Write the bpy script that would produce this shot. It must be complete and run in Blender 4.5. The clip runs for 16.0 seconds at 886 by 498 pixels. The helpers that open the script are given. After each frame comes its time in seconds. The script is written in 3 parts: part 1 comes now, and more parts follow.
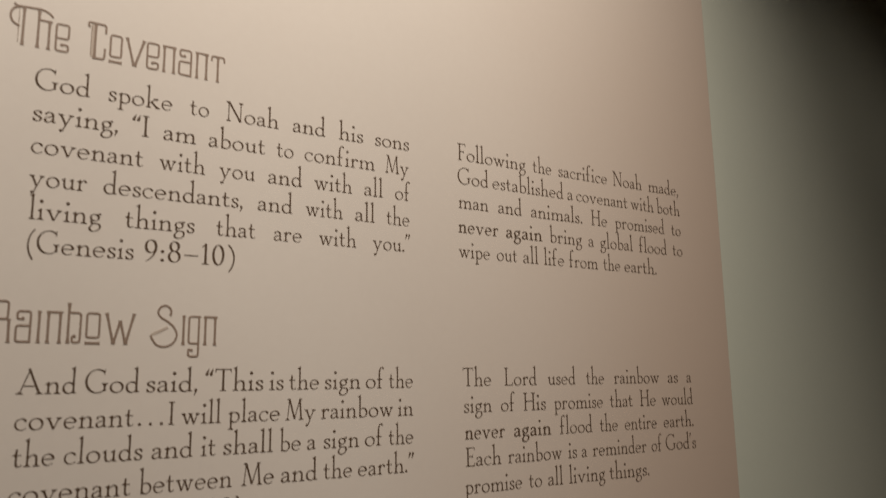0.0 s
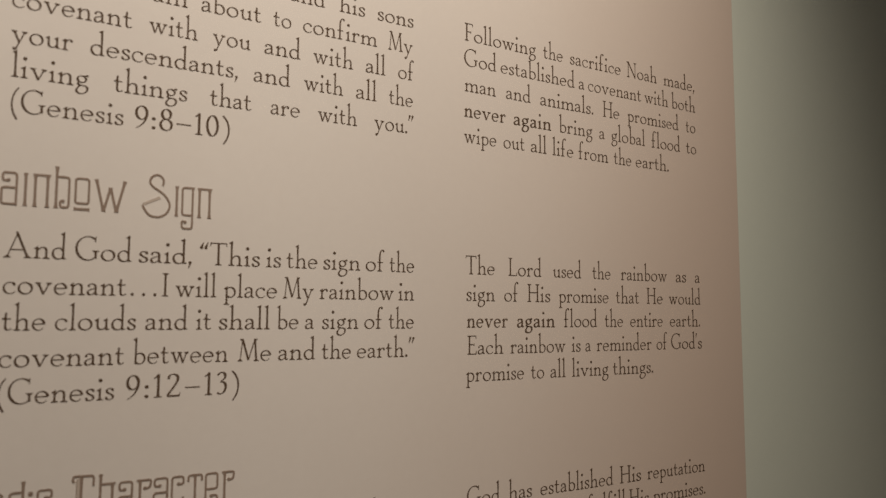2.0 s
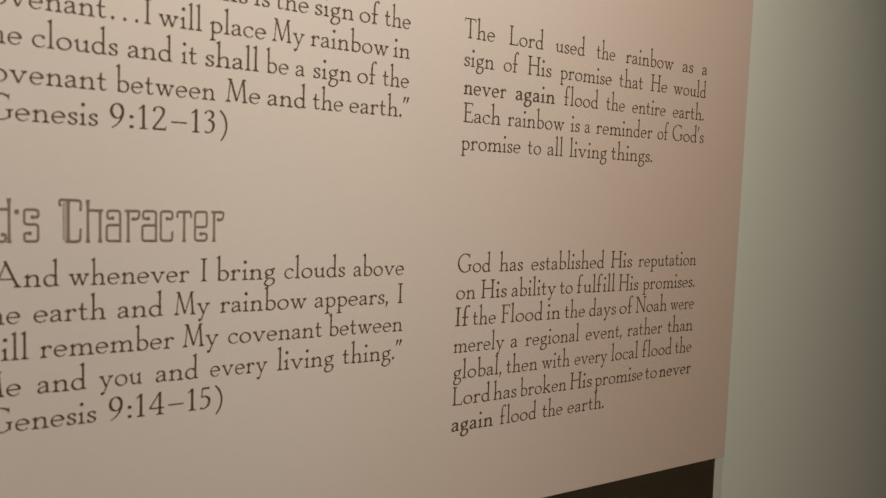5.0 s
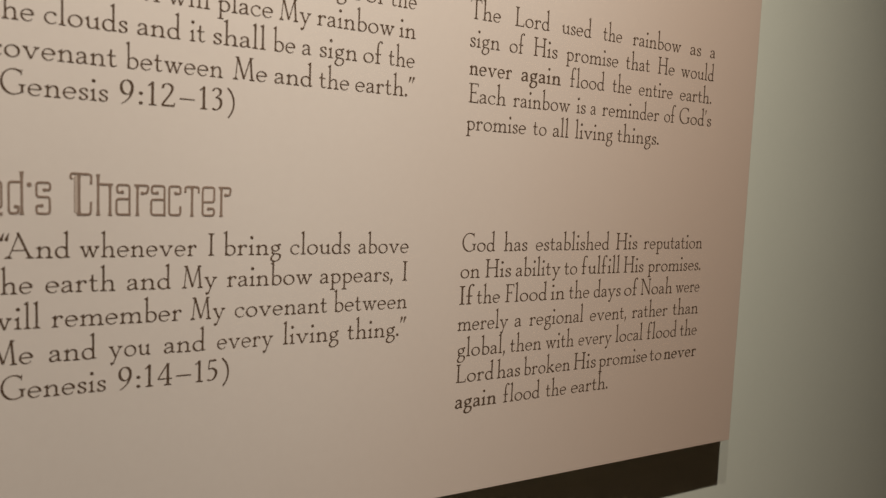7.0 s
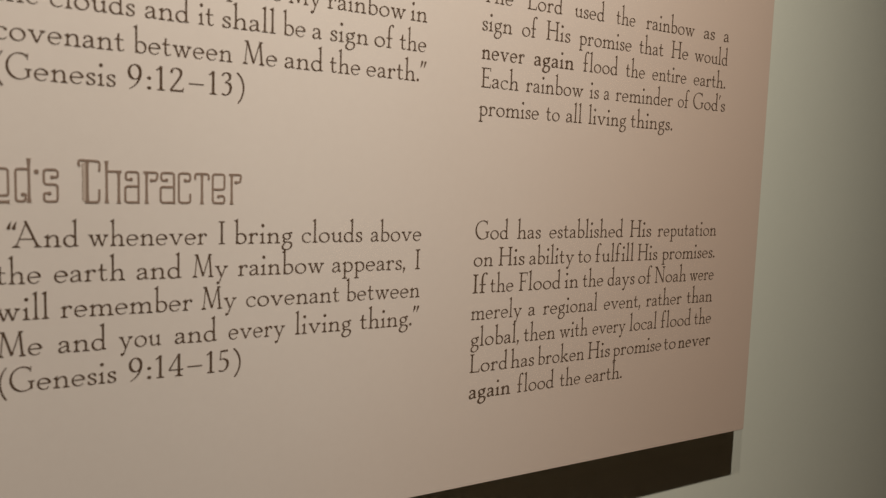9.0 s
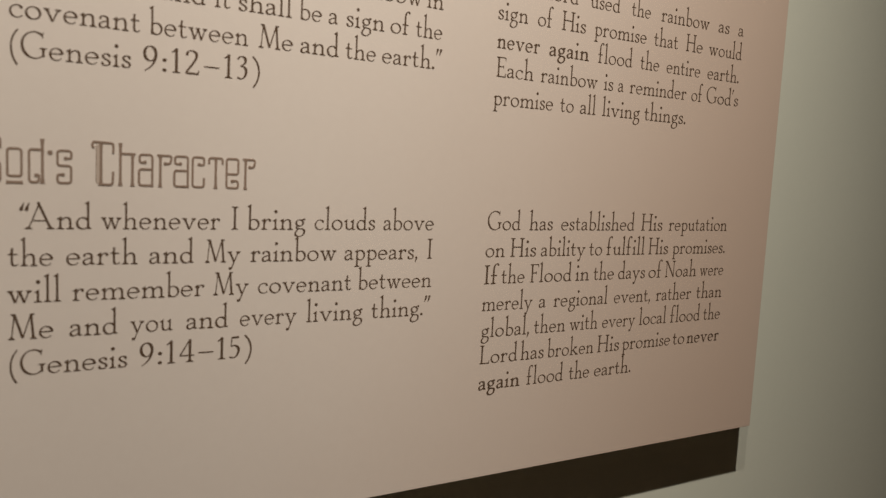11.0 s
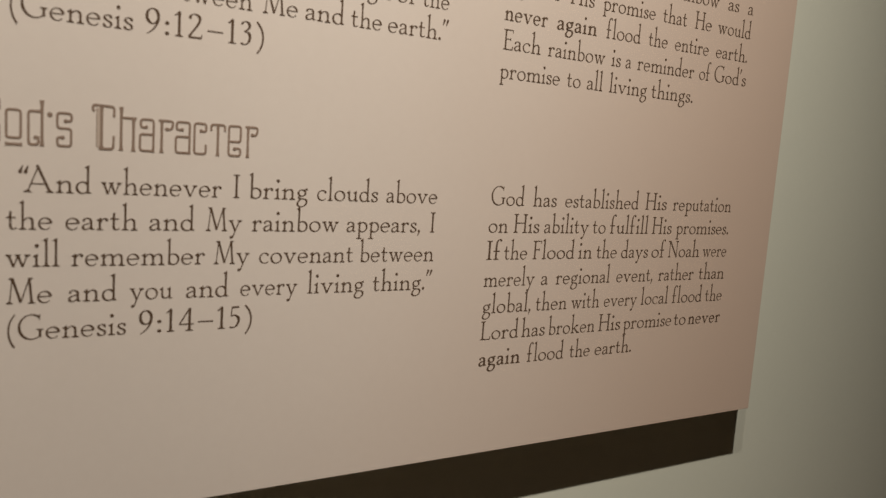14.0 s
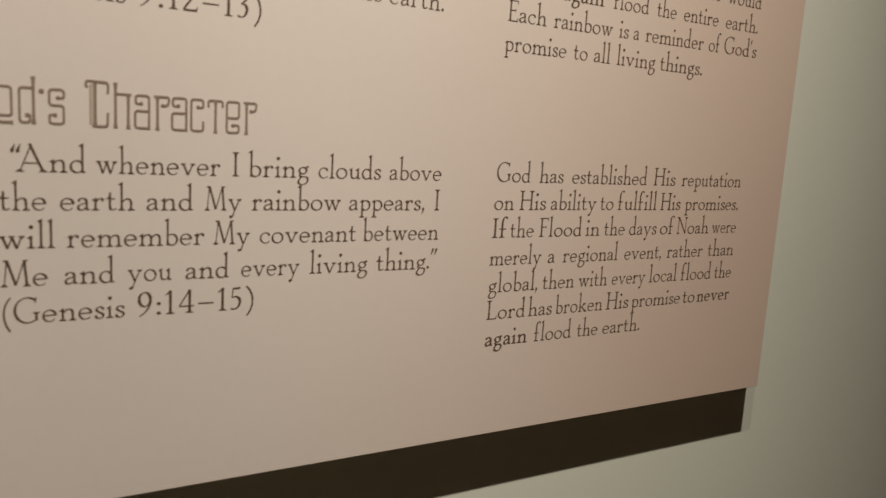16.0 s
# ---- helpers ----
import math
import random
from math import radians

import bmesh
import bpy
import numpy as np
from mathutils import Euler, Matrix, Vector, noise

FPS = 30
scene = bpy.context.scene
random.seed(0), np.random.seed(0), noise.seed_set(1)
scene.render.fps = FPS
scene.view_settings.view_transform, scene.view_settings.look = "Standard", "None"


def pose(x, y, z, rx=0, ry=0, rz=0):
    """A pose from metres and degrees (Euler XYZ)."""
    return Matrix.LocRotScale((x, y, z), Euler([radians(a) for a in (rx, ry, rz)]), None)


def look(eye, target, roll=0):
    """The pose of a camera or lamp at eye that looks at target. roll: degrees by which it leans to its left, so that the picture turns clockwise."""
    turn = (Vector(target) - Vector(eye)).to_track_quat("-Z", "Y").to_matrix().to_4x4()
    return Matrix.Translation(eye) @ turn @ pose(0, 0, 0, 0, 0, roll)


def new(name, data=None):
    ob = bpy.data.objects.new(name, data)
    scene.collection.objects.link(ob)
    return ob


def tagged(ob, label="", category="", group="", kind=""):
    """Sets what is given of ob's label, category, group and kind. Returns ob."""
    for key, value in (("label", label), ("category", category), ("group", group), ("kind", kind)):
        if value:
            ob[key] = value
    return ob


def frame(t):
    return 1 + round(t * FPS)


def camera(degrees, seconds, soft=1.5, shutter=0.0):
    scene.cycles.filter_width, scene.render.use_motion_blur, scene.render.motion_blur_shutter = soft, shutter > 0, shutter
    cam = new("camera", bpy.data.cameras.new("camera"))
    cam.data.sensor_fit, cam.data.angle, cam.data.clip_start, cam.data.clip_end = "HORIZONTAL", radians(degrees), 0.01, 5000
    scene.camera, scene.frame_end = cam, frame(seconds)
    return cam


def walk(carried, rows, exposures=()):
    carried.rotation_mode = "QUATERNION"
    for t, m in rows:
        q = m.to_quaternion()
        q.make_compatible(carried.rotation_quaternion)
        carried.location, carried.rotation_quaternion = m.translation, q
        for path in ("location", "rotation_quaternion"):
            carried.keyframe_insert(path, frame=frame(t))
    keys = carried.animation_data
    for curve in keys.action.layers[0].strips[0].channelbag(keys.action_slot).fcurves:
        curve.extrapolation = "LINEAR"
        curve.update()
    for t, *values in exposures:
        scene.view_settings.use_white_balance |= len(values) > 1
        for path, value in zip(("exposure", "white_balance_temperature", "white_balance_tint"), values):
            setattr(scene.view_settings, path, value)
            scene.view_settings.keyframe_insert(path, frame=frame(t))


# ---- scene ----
cam = camera(60.1, 16.0, soft=1.35, shutter=0.6)
# focused on the far column of the panel
cam.data.dof.use_dof, cam.data.dof.focus_distance, cam.data.dof.aperture_fstop = True, 1.25, 4.8
PATH = [
    (0, (0.211, -0.113, 1.601), (1.253, 1.559, 1.946), -0.8),
    (0.5, (0.222, -0.108, 1.582), (1.266, 1.575, 1.864), -1.2),
    (1, (0.225, -0.103, 1.565), (1.225, 1.61, 1.819), -0.4),
    (1.5, (0.239, -0.089, 1.548), (1.264, 1.617, 1.742), -0.2),
    (2, (0.241, -0.078, 1.534), (1.275, 1.626, 1.711), 0.2),
    (2.5, (0.239, -0.077, 1.528), (1.264, 1.633, 1.688), 0.2),
    (3, (0.238, -0.073, 1.505), (1.252, 1.649, 1.593), 0.5),
    (3.5, (0.241, -0.062, 1.471), (1.276, 1.65, 1.495), 0.8),
    (4, (0.252, -0.072, 1.43), (1.286, 1.639, 1.369), 1.4),
    (4.5, (0.259, -0.066, 1.401), (1.277, 1.649, 1.258), 1.8),
    (4.7, (0.263, -0.061, 1.394), (1.302, 1.641, 1.24), 1.9),
    (6.8, (0.266, -0.076, 1.367), (1.272, 1.644, 1.197), 2.6),
    (7, (0.271, -0.082, 1.37), (1.273, 1.64, 1.19), 2.3),
    (7.5, (0.268, -0.076, 1.369), (1.271, 1.646, 1.198), 1.8),
    (8, (0.269, -0.081, 1.368), (1.27, 1.641, 1.19), 1.7),
    (8.5, (0.267, -0.071, 1.364), (1.261, 1.654, 1.172), 1.8),
    (9, (0.265, -0.059, 1.359), (1.265, 1.662, 1.164), 1.9),
    (9.2, (0.262, -0.05, 1.364), (1.278, 1.658, 1.14), 2.3),
    (11.3, (0.251, -0.041, 1.349), (1.258, 1.676, 1.144), 2.9),
    (11.5, (0.254, -0.037, 1.351), (1.271, 1.67, 1.123), 3.1),
    (12, (0.257, -0.037, 1.347), (1.295, 1.657, 1.114), 3.0),
    (12.5, (0.255, -0.035, 1.336), (1.29, 1.658, 1.083), 3.1),
    (13, (0.251, -0.036, 1.337), (1.259, 1.672, 1.079), 3.6),
    (13.5, (0.251, -0.038, 1.336), (1.258, 1.673, 1.096), 3.7),
    (14, (0.25, -0.034, 1.336), (1.26, 1.674, 1.087), 3.9),
    (14.5, (0.251, -0.028, 1.332), (1.253, 1.681, 1.057), 4.1),
    (15, (0.255, -0.024, 1.331), (1.26, 1.685, 1.064), 4.1),
    (15.5, (0.264, -0.019, 1.337), (1.294, 1.671, 1.05), 3.8),
    (16, (0.258, -0.013, 1.331), (1.263, 1.69, 1.029), 3.4),
]
# the clip's camera opens up as it moves down to the dimmer part of the panel
EXPOSURES = [(0, -0.04), (1, 0.02), (2, 0.09), (3, 0.20), (4.5, 0.54), (7, 0.62), (9, 0.61), (11.3, 0.62), (12, 0.69), (13.5, 0.70), (14.5, 0.67), (16, 0.75)]
walk(cam, [(t, look(eye, target, roll)) for t, eye, target, roll in PATH], EXPOSURES)

# ---------------------------------------------------------------- light
world = bpy.data.worlds.new("world")
scene.world = world
world.use_nodes = True
world.node_tree.nodes["Background"].inputs[0].default_value = (0.5, 0.45, 0.4, 1)
world.node_tree.nodes["Background"].inputs[1].default_value = 0.004


def track_spot(name, eye, target, watts, cone, blend, colour, radius=0.025):
    """A ceiling track spot above the exhibit wall."""
    lamp = bpy.data.lights.new(name, "SPOT")
    lamp.energy, lamp.spot_size, lamp.spot_blend = watts, radians(cone), blend
    lamp.color, lamp.shadow_soft_size = colour, radius
    ob = new(name, lamp)
    ob.matrix_world = look(eye, target)
    return ob


WARM = (1.0, 0.86, 0.735)
track_spot("track_spot", (0.292, -0.575, 3.915), (-0.016, 0.85, 2.265), 285, 93.6, 0.80, WARM)
track_spot("track_spot", (-0.365, -0.575, 3.915), (2.04, 0.85, 0.85), 55.5, 47.7, 0.55, WARM)


# ---------------------------------------------------------------- materials
def surface(name, colour, rough, second=None, scale=3.0, spread=0.06, bump=0.0, bump_scale=400.0, specular=0.4):
    """A painted or printed surface: two scales of colour variation and a fine relief."""
    m = bpy.data.materials.new(name)
    m.use_nodes = True
    nt = m.node_tree
    n, link = nt.nodes, nt.links.new
    bsdf = n["Principled BSDF"]
    co = n.new("ShaderNodeTexCoord")
    cloud, grain = n.new("ShaderNodeTexNoise"), n.new("ShaderNodeTexNoise")
    cloud.inputs["Scale"].default_value, cloud.inputs["Detail"].default_value = scale, 5
    grain.inputs["Scale"].default_value, grain.inputs["Detail"].default_value = scale * 40, 3
    link(co.outputs["Object"], cloud.inputs["Vector"])
    link(co.outputs["Object"], grain.inputs["Vector"])
    both = n.new("ShaderNodeMix")
    both.data_type = "FLOAT"
    both.inputs["Factor"].default_value = 0.3
    link(cloud.outputs["Fac"], both.inputs["A"])
    link(grain.outputs["Fac"], both.inputs["B"])
    ramp = n.new("ShaderNodeValToRGB")
    second = second or tuple(c * (1 - 2 * spread) for c in colour)
    ramp.color_ramp.elements[0].position, ramp.color_ramp.elements[1].position = 0.3, 0.7
    ramp.color_ramp.elements[0].color, ramp.color_ramp.elements[1].color = (*second, 1), (*colour, 1)
    link(both.outputs["Result"], ramp.inputs["Fac"])
    link(ramp.outputs["Color"], bsdf.inputs["Base Color"])
    rr = n.new("ShaderNodeMapRange")
    rr.inputs["To Min"].default_value, rr.inputs["To Max"].default_value = rough - 0.06, rough + 0.06
    link(cloud.outputs["Fac"], rr.inputs["Value"])
    link(rr.outputs["Result"], bsdf.inputs["Roughness"])
    bsdf.inputs["Specular IOR Level"].default_value = specular
    if bump:
        peel, bp = n.new("ShaderNodeTexNoise"), n.new("ShaderNodeBump")
        peel.inputs["Scale"].default_value, peel.inputs["Detail"].default_value = bump_scale, 2
        bp.inputs["Strength"].default_value, bp.inputs["Distance"].default_value = bump, 0.001
        link(co.outputs["Object"], peel.inputs["Vector"])
        link(peel.outputs["Fac"], bp.inputs["Height"])
        link(bp.outputs["Normal"], bsdf.inputs["Normal"])
    return m


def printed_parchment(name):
    """Cream parchment print, its base colour growing darker and rosier towards the lower right."""
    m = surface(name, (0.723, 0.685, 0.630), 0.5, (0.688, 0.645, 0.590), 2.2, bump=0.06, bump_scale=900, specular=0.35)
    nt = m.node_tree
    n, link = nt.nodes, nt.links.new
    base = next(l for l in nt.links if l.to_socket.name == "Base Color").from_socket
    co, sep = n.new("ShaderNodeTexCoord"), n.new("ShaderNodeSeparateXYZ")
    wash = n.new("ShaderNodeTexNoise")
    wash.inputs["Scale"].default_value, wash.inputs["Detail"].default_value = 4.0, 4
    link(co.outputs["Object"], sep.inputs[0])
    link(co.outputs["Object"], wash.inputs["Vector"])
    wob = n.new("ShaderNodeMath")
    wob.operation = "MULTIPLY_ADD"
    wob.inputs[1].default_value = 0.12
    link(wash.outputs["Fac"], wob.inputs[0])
    # the darker rose is fullest in the lower corner
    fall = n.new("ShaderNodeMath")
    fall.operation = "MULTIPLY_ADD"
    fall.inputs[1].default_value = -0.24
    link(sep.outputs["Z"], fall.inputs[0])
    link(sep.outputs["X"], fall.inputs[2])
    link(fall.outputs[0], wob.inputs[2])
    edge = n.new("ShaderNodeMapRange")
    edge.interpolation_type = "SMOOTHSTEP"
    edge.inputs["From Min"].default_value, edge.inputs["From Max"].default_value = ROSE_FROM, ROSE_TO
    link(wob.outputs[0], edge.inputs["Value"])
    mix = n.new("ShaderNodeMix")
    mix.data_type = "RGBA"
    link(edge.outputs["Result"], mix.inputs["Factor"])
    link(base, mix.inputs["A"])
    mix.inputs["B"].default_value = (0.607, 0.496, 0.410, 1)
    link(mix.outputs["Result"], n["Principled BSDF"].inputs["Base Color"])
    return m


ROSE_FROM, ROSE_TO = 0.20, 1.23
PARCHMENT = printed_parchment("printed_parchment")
INK = surface("dark_brown_ink", (0.116, 0.078, 0.051), 0.55, (0.098, 0.066, 0.043), 30.0, specular=0.1)
UMBER = surface("umber_ink", (0.275, 0.207, 0.160), 0.5, (0.245, 0.184, 0.142), 30.0, specular=0.3)
UMBER_PALE = surface("pale_umber_ink", (0.50, 0.43, 0.365), 0.5, (0.47, 0.405, 0.345), 30.0, specular=0.3)
PAINT = surface("pale_sage_wall_paint", (0.695, 0.745, 0.650), 0.62, (0.67, 0.720, 0.626), 1.6, bump=0.14, bump_scale=330, specular=0.3)
# colours of unseen surfaces, chosen for the bounce they send onto the panel wall
BOUNCE_UMBER = surface("unseen_wall_umber", (0.12, 0.087, 0.063), 0.7, None, 1.6, bump=0.3, bump_scale=330, specular=0.3)
BOUNCE_BROWN = surface("unseen_floor_brown", (0.175, 0.118, 0.080), 0.95, None, 9.0, 0.15, 0.6, 500)
BLACK = surface("dark_ceiling_paint", (0.10, 0.09, 0.08), 0.9, None, 2.0)
STEEL = surface("brushed_steel", (0.5, 0.5, 0.5), 0.35, None, 20.0)


# ---------------------------------------------------------------- mesh helpers
def obj_from(name, verts, faces, material, parent=None, label=""):
    me = bpy.data.meshes.new(name)
    me.from_pydata(verts, [], faces)
    me.materials.append(material)
    me.update()
    ob = new(name, me)
    if parent:
        ob.parent = parent
    return tagged(ob, label)


def part(name, bm, material, parent=None, label=""):
    """Links a bmesh as one mesh object under its thing."""
    me = bpy.data.meshes.new(name)
    bm.to_mesh(me)
    bm.free()
    me.materials.append(material)
    ob = new(name, me)
    if parent:
        ob.parent = parent
    return tagged(ob, label)


def block(x0, x1, y0, y1, z0, z1, bevel=0.0):
    bm = bmesh.new()
    m = Matrix.Translation(((x0 + x1) / 2, (y0 + y1) / 2, (z0 + z1) / 2)) @ Matrix.Diagonal((x1 - x0, y1 - y0, z1 - z0, 1))
    bmesh.ops.create_cube(bm, size=1, matrix=m)
    if bevel:
        bmesh.ops.bevel(bm, geom=bm.edges[:], offset=bevel, segments=2, affect="EDGES", profile=0.5)
    return bm


# ---------------------------------------------------------------- the room
FACE = 0.85            # front of the printed sheet
WALL = 0.905           # face of the wall behind it
EAST, WEST, SOUTH, HIGH = 4.2, -3.2, -2.6, 4.2

tagged(part("wall_north", block(WEST, EAST, WALL, WALL + 0.12, 0, HIGH), PAINT), "pale sage painted wall behind the text panel", "wall", kind="structure")
# added unseen walls: they close the room, dark umber to hold the bounce down
tagged(part("wall_south", block(WEST, EAST, SOUTH - 0.12, SOUTH, 0, HIGH), BOUNCE_UMBER), "unseen dark umber wall added to close the room", "wall", kind="structure")
tagged(part("wall_east", block(EAST, EAST + 0.12, SOUTH - 0.12, WALL + 0.12, 0, HIGH), BOUNCE_UMBER), "unseen dark umber wall added to close the room", "wall", kind="structure")
tagged(part("wall_west", block(WEST - 0.12, WEST, SOUTH - 0.12, WALL + 0.12, 0, HIGH), BOUNCE_UMBER), "unseen dark umber wall added to close the room", "wall", kind="structure")
# unseen floor and ceiling, added; the floor's brown warms the bounce into the shadow
tagged(part("floor", block(WEST - 0.12, EAST + 0.12, SOUTH - 0.12, WALL + 0.12, -0.1, 0), BOUNCE_BROWN), "unseen brown floor added to close the room", "floor", kind="structure")
tagged(part("ceiling", block(WEST - 0.12, EAST + 0.12, SOUTH - 0.12, WALL + 0.12, HIGH, HIGH + 0.1), BLACK), "unseen dark ceiling added to close the room", "ceiling", kind="structure")


# ---------------------------------------------------------------- lettering
MM = 0.001
X_HEIGHT, CAP, ASC, DESC = 12.6, 26.8, 29.3, -8.8      # of the text face, in millimetres
LIFT = 0.0003                                          # thickness of the print film


def bent(points, radius, steps=5):
    """A line with its bends rounded."""
    pts = [np.array(p, float) for p in points]
    out = [pts[0]]
    for a, b, c in zip(pts, pts[1:], pts[2:]):
        la, lc = np.hypot(*(a - b)), np.hypot(*(c - b))
        r = min(radius, la * 0.45, lc * 0.45)
        p, q = b + (a - b) / la * r, b + (c - b) / lc * r
        for i in range(steps + 1):
            t = i / steps
            out.append((1 - t) ** 2 * p + 2 * t * (1 - t) * b + t * t * q)
    return out + [pts[-1]]


def curved(points, steps=6):
    """A smooth line through the points."""
    p = [np.array(q, float) for q in points]
    p = [2 * p[0] - p[1], *p, 2 * p[-1] - p[-2]]
    out = []
    for a, b, c, d in zip(p, p[1:], p[2:], p[3:]):
        for i in range(steps):
            t = i / steps
            out.append(0.5 * (2 * b + (c - a) * t + (2 * a - 5 * b + 4 * c - d) * t * t + (3 * b - a - 3 * c + d) * t ** 3))
    return out + [p[-2]]


def ribbon(line, widths, up=0.0):
    """A stroke of the pen along a line."""
    pts, n = [], len(line)
    for i, p in enumerate(line):
        d = line[min(i + 1, n - 1)] - line[max(i - 1, 0)]
        k = np.hypot(*d) or 1.0
        side = np.array((-d[1], d[0])) / k * widths[i] / 2
        pts += [(*(p + side), up), (*(p - side), up)]
    polys = [[2 * i, 2 * i + 1, 2 * i + 3, 2 * i + 2] for i in range(n - 1)]
    rim = [e for i in range(n - 1) for e in ((2 * i + 1, 2 * i + 3), (2 * i + 2, 2 * i))] + [(0, 1), (2 * n - 1, 2 * n - 2)]
    return pts, polys, rim


class Letter:
    """One letter of the text face, a light old-style with a small eye and tall stems, drawn with a slanted broad pen."""

    def __init__(self, thick, thin):
        self.thick, self.thin = thick, thin
        self.pts, self.polys, self.rim = [], [], []
        self.count = 0

    def lay(self, pts, polys, rim):
        k, up = len(self.pts), 0.02 * self.count
        self.pts += [(p[0], p[1], up) for p in pts]
        self.polys += [[k + i for i in f] for f in polys]
        self.rim += [(k + a, k + b) for a, b in rim]
        self.count += 1

    def patch(self, pts):
        """A small convex shape."""
        n = len(pts)
        area = sum(pts[i][0] * pts[(i + 1) % n][1] - pts[(i + 1) % n][0] * pts[i][1] for i in range(n))
        pts = pts if area > 0 else pts[::-1]
        self.lay(pts, [list(range(n))], [(i, (i + 1) % n) for i in range(n)])

    def width(self, d):
        a = math.atan2(d[1], d[0]) - radians(20)
        return self.thin + (self.thick - self.thin) * math.sin(a) ** 2 / 0.883

    def draw(self, line, taper=0.0):
        line = [np.array(p, float) for p in line]
        n = len(line)
        w = [self.width(line[min(i + 1, n - 1)] - line[max(i - 1, 0)]) for i in range(n)]
        w = [v * (1 - taper * i / (n - 1)) for i, v in enumerate(w)]
        self.lay(*ribbon(line, w))

    def curve(self, *points, taper=0.0):
        self.draw(curved(points, 5), taper)

    def bowl(self, cx, cy, rx, ry, a0, a1, taper=0.0):
        n = max(8, int(abs(a1 - a0) / 14))
        turn = [radians(a0 + (a1 - a0) * i / n) for i in range(n + 1)]
        self.draw([(cx + rx * math.cos(a), cy + ry * math.sin(a)) for a in turn], taper)

    def bar(self, x0, y0, x1, y1, w=None, end=None):
        a, b = np.array((x0, y0), float), np.array((x1, y1), float)
        w = self.thin if w is None else w
        self.lay(*ribbon([a, b], [w, w if end is None else end]))

    def heavy(self, x0, y0, x1, y1):
        """A full stroke, a little waisted."""
        a, b = np.array((x0, y0), float), np.array((x1, y1), float)
        self.lay(*ribbon([a + (b - a) * t for t in (0, 0.15, 0.5, 0.85, 1)], [self.thick * k for k in (1.1, 1.0, 0.95, 1.0, 1.1)]))

    def dot(self, x, y, r):
        self.patch([(x + r * math.cos(a), y + r * math.sin(a)) for a in np.linspace(0, math.tau, 14, endpoint=False)])

    def serif(self, x, y, way=1, reach=2.1, left=1.0, right=1.0):
        """A bracketed serif across the end of a stem; way 1 stands on the line, -1 hangs from it."""
        h = self.thick / 2
        l, r = reach * left, reach * right
        self.patch([(x - h - l, y), (x + h + r, y), (x + h + r, y + 0.85 * way), (x + h + 0.3 * r, y + 1.1 * way), (x + h - 0.1, y + 2.3 * way),
                    (x - h + 0.1, y + 2.3 * way), (x - h - 0.3 * l, y + 1.1 * way), (x - h - l, y + 0.85 * way)])

    def flag(self, x, y):
        """The slanted head of a small letter's stem."""
        h = self.thick / 2
        self.patch([(x - h - 2.0, y - 2.0), (x - h + 0.2, y - 3.2), (x + h, y - 0.8), (x + h, y + 0.8)])

    def stem(self, x, top, foot=True):
        self.heavy(x, top - 0.4, x, 0.3 if foot else 0.0)
        self.flag(x, top)
        if foot:
            self.serif(x, 0)

    def arch(self, x0, x1):
        """Out of one stem and down into the next."""
        m = x1 - x0
        self.curve((x0, 8.2), (x0 + 0.36 * m, 11.4), (x0 + 0.68 * m, 12.1), (x0 + 0.93 * m, 10.6), (x1, 7.4), (x1, 4))
        self.heavy(x1, 6.5, x1, 0.3)
        self.serif(x1, 0)

    def column(self, x, w=None):
        """The stem of a capital, with serifs at head and foot."""
        if w:
            self.bar(x, 0.3, x, CAP - 0.3, w)
        else:
            self.heavy(x, 0.3, x, CAP - 0.3)
        self.serif(x, 0)
        self.serif(x, CAP, -1)


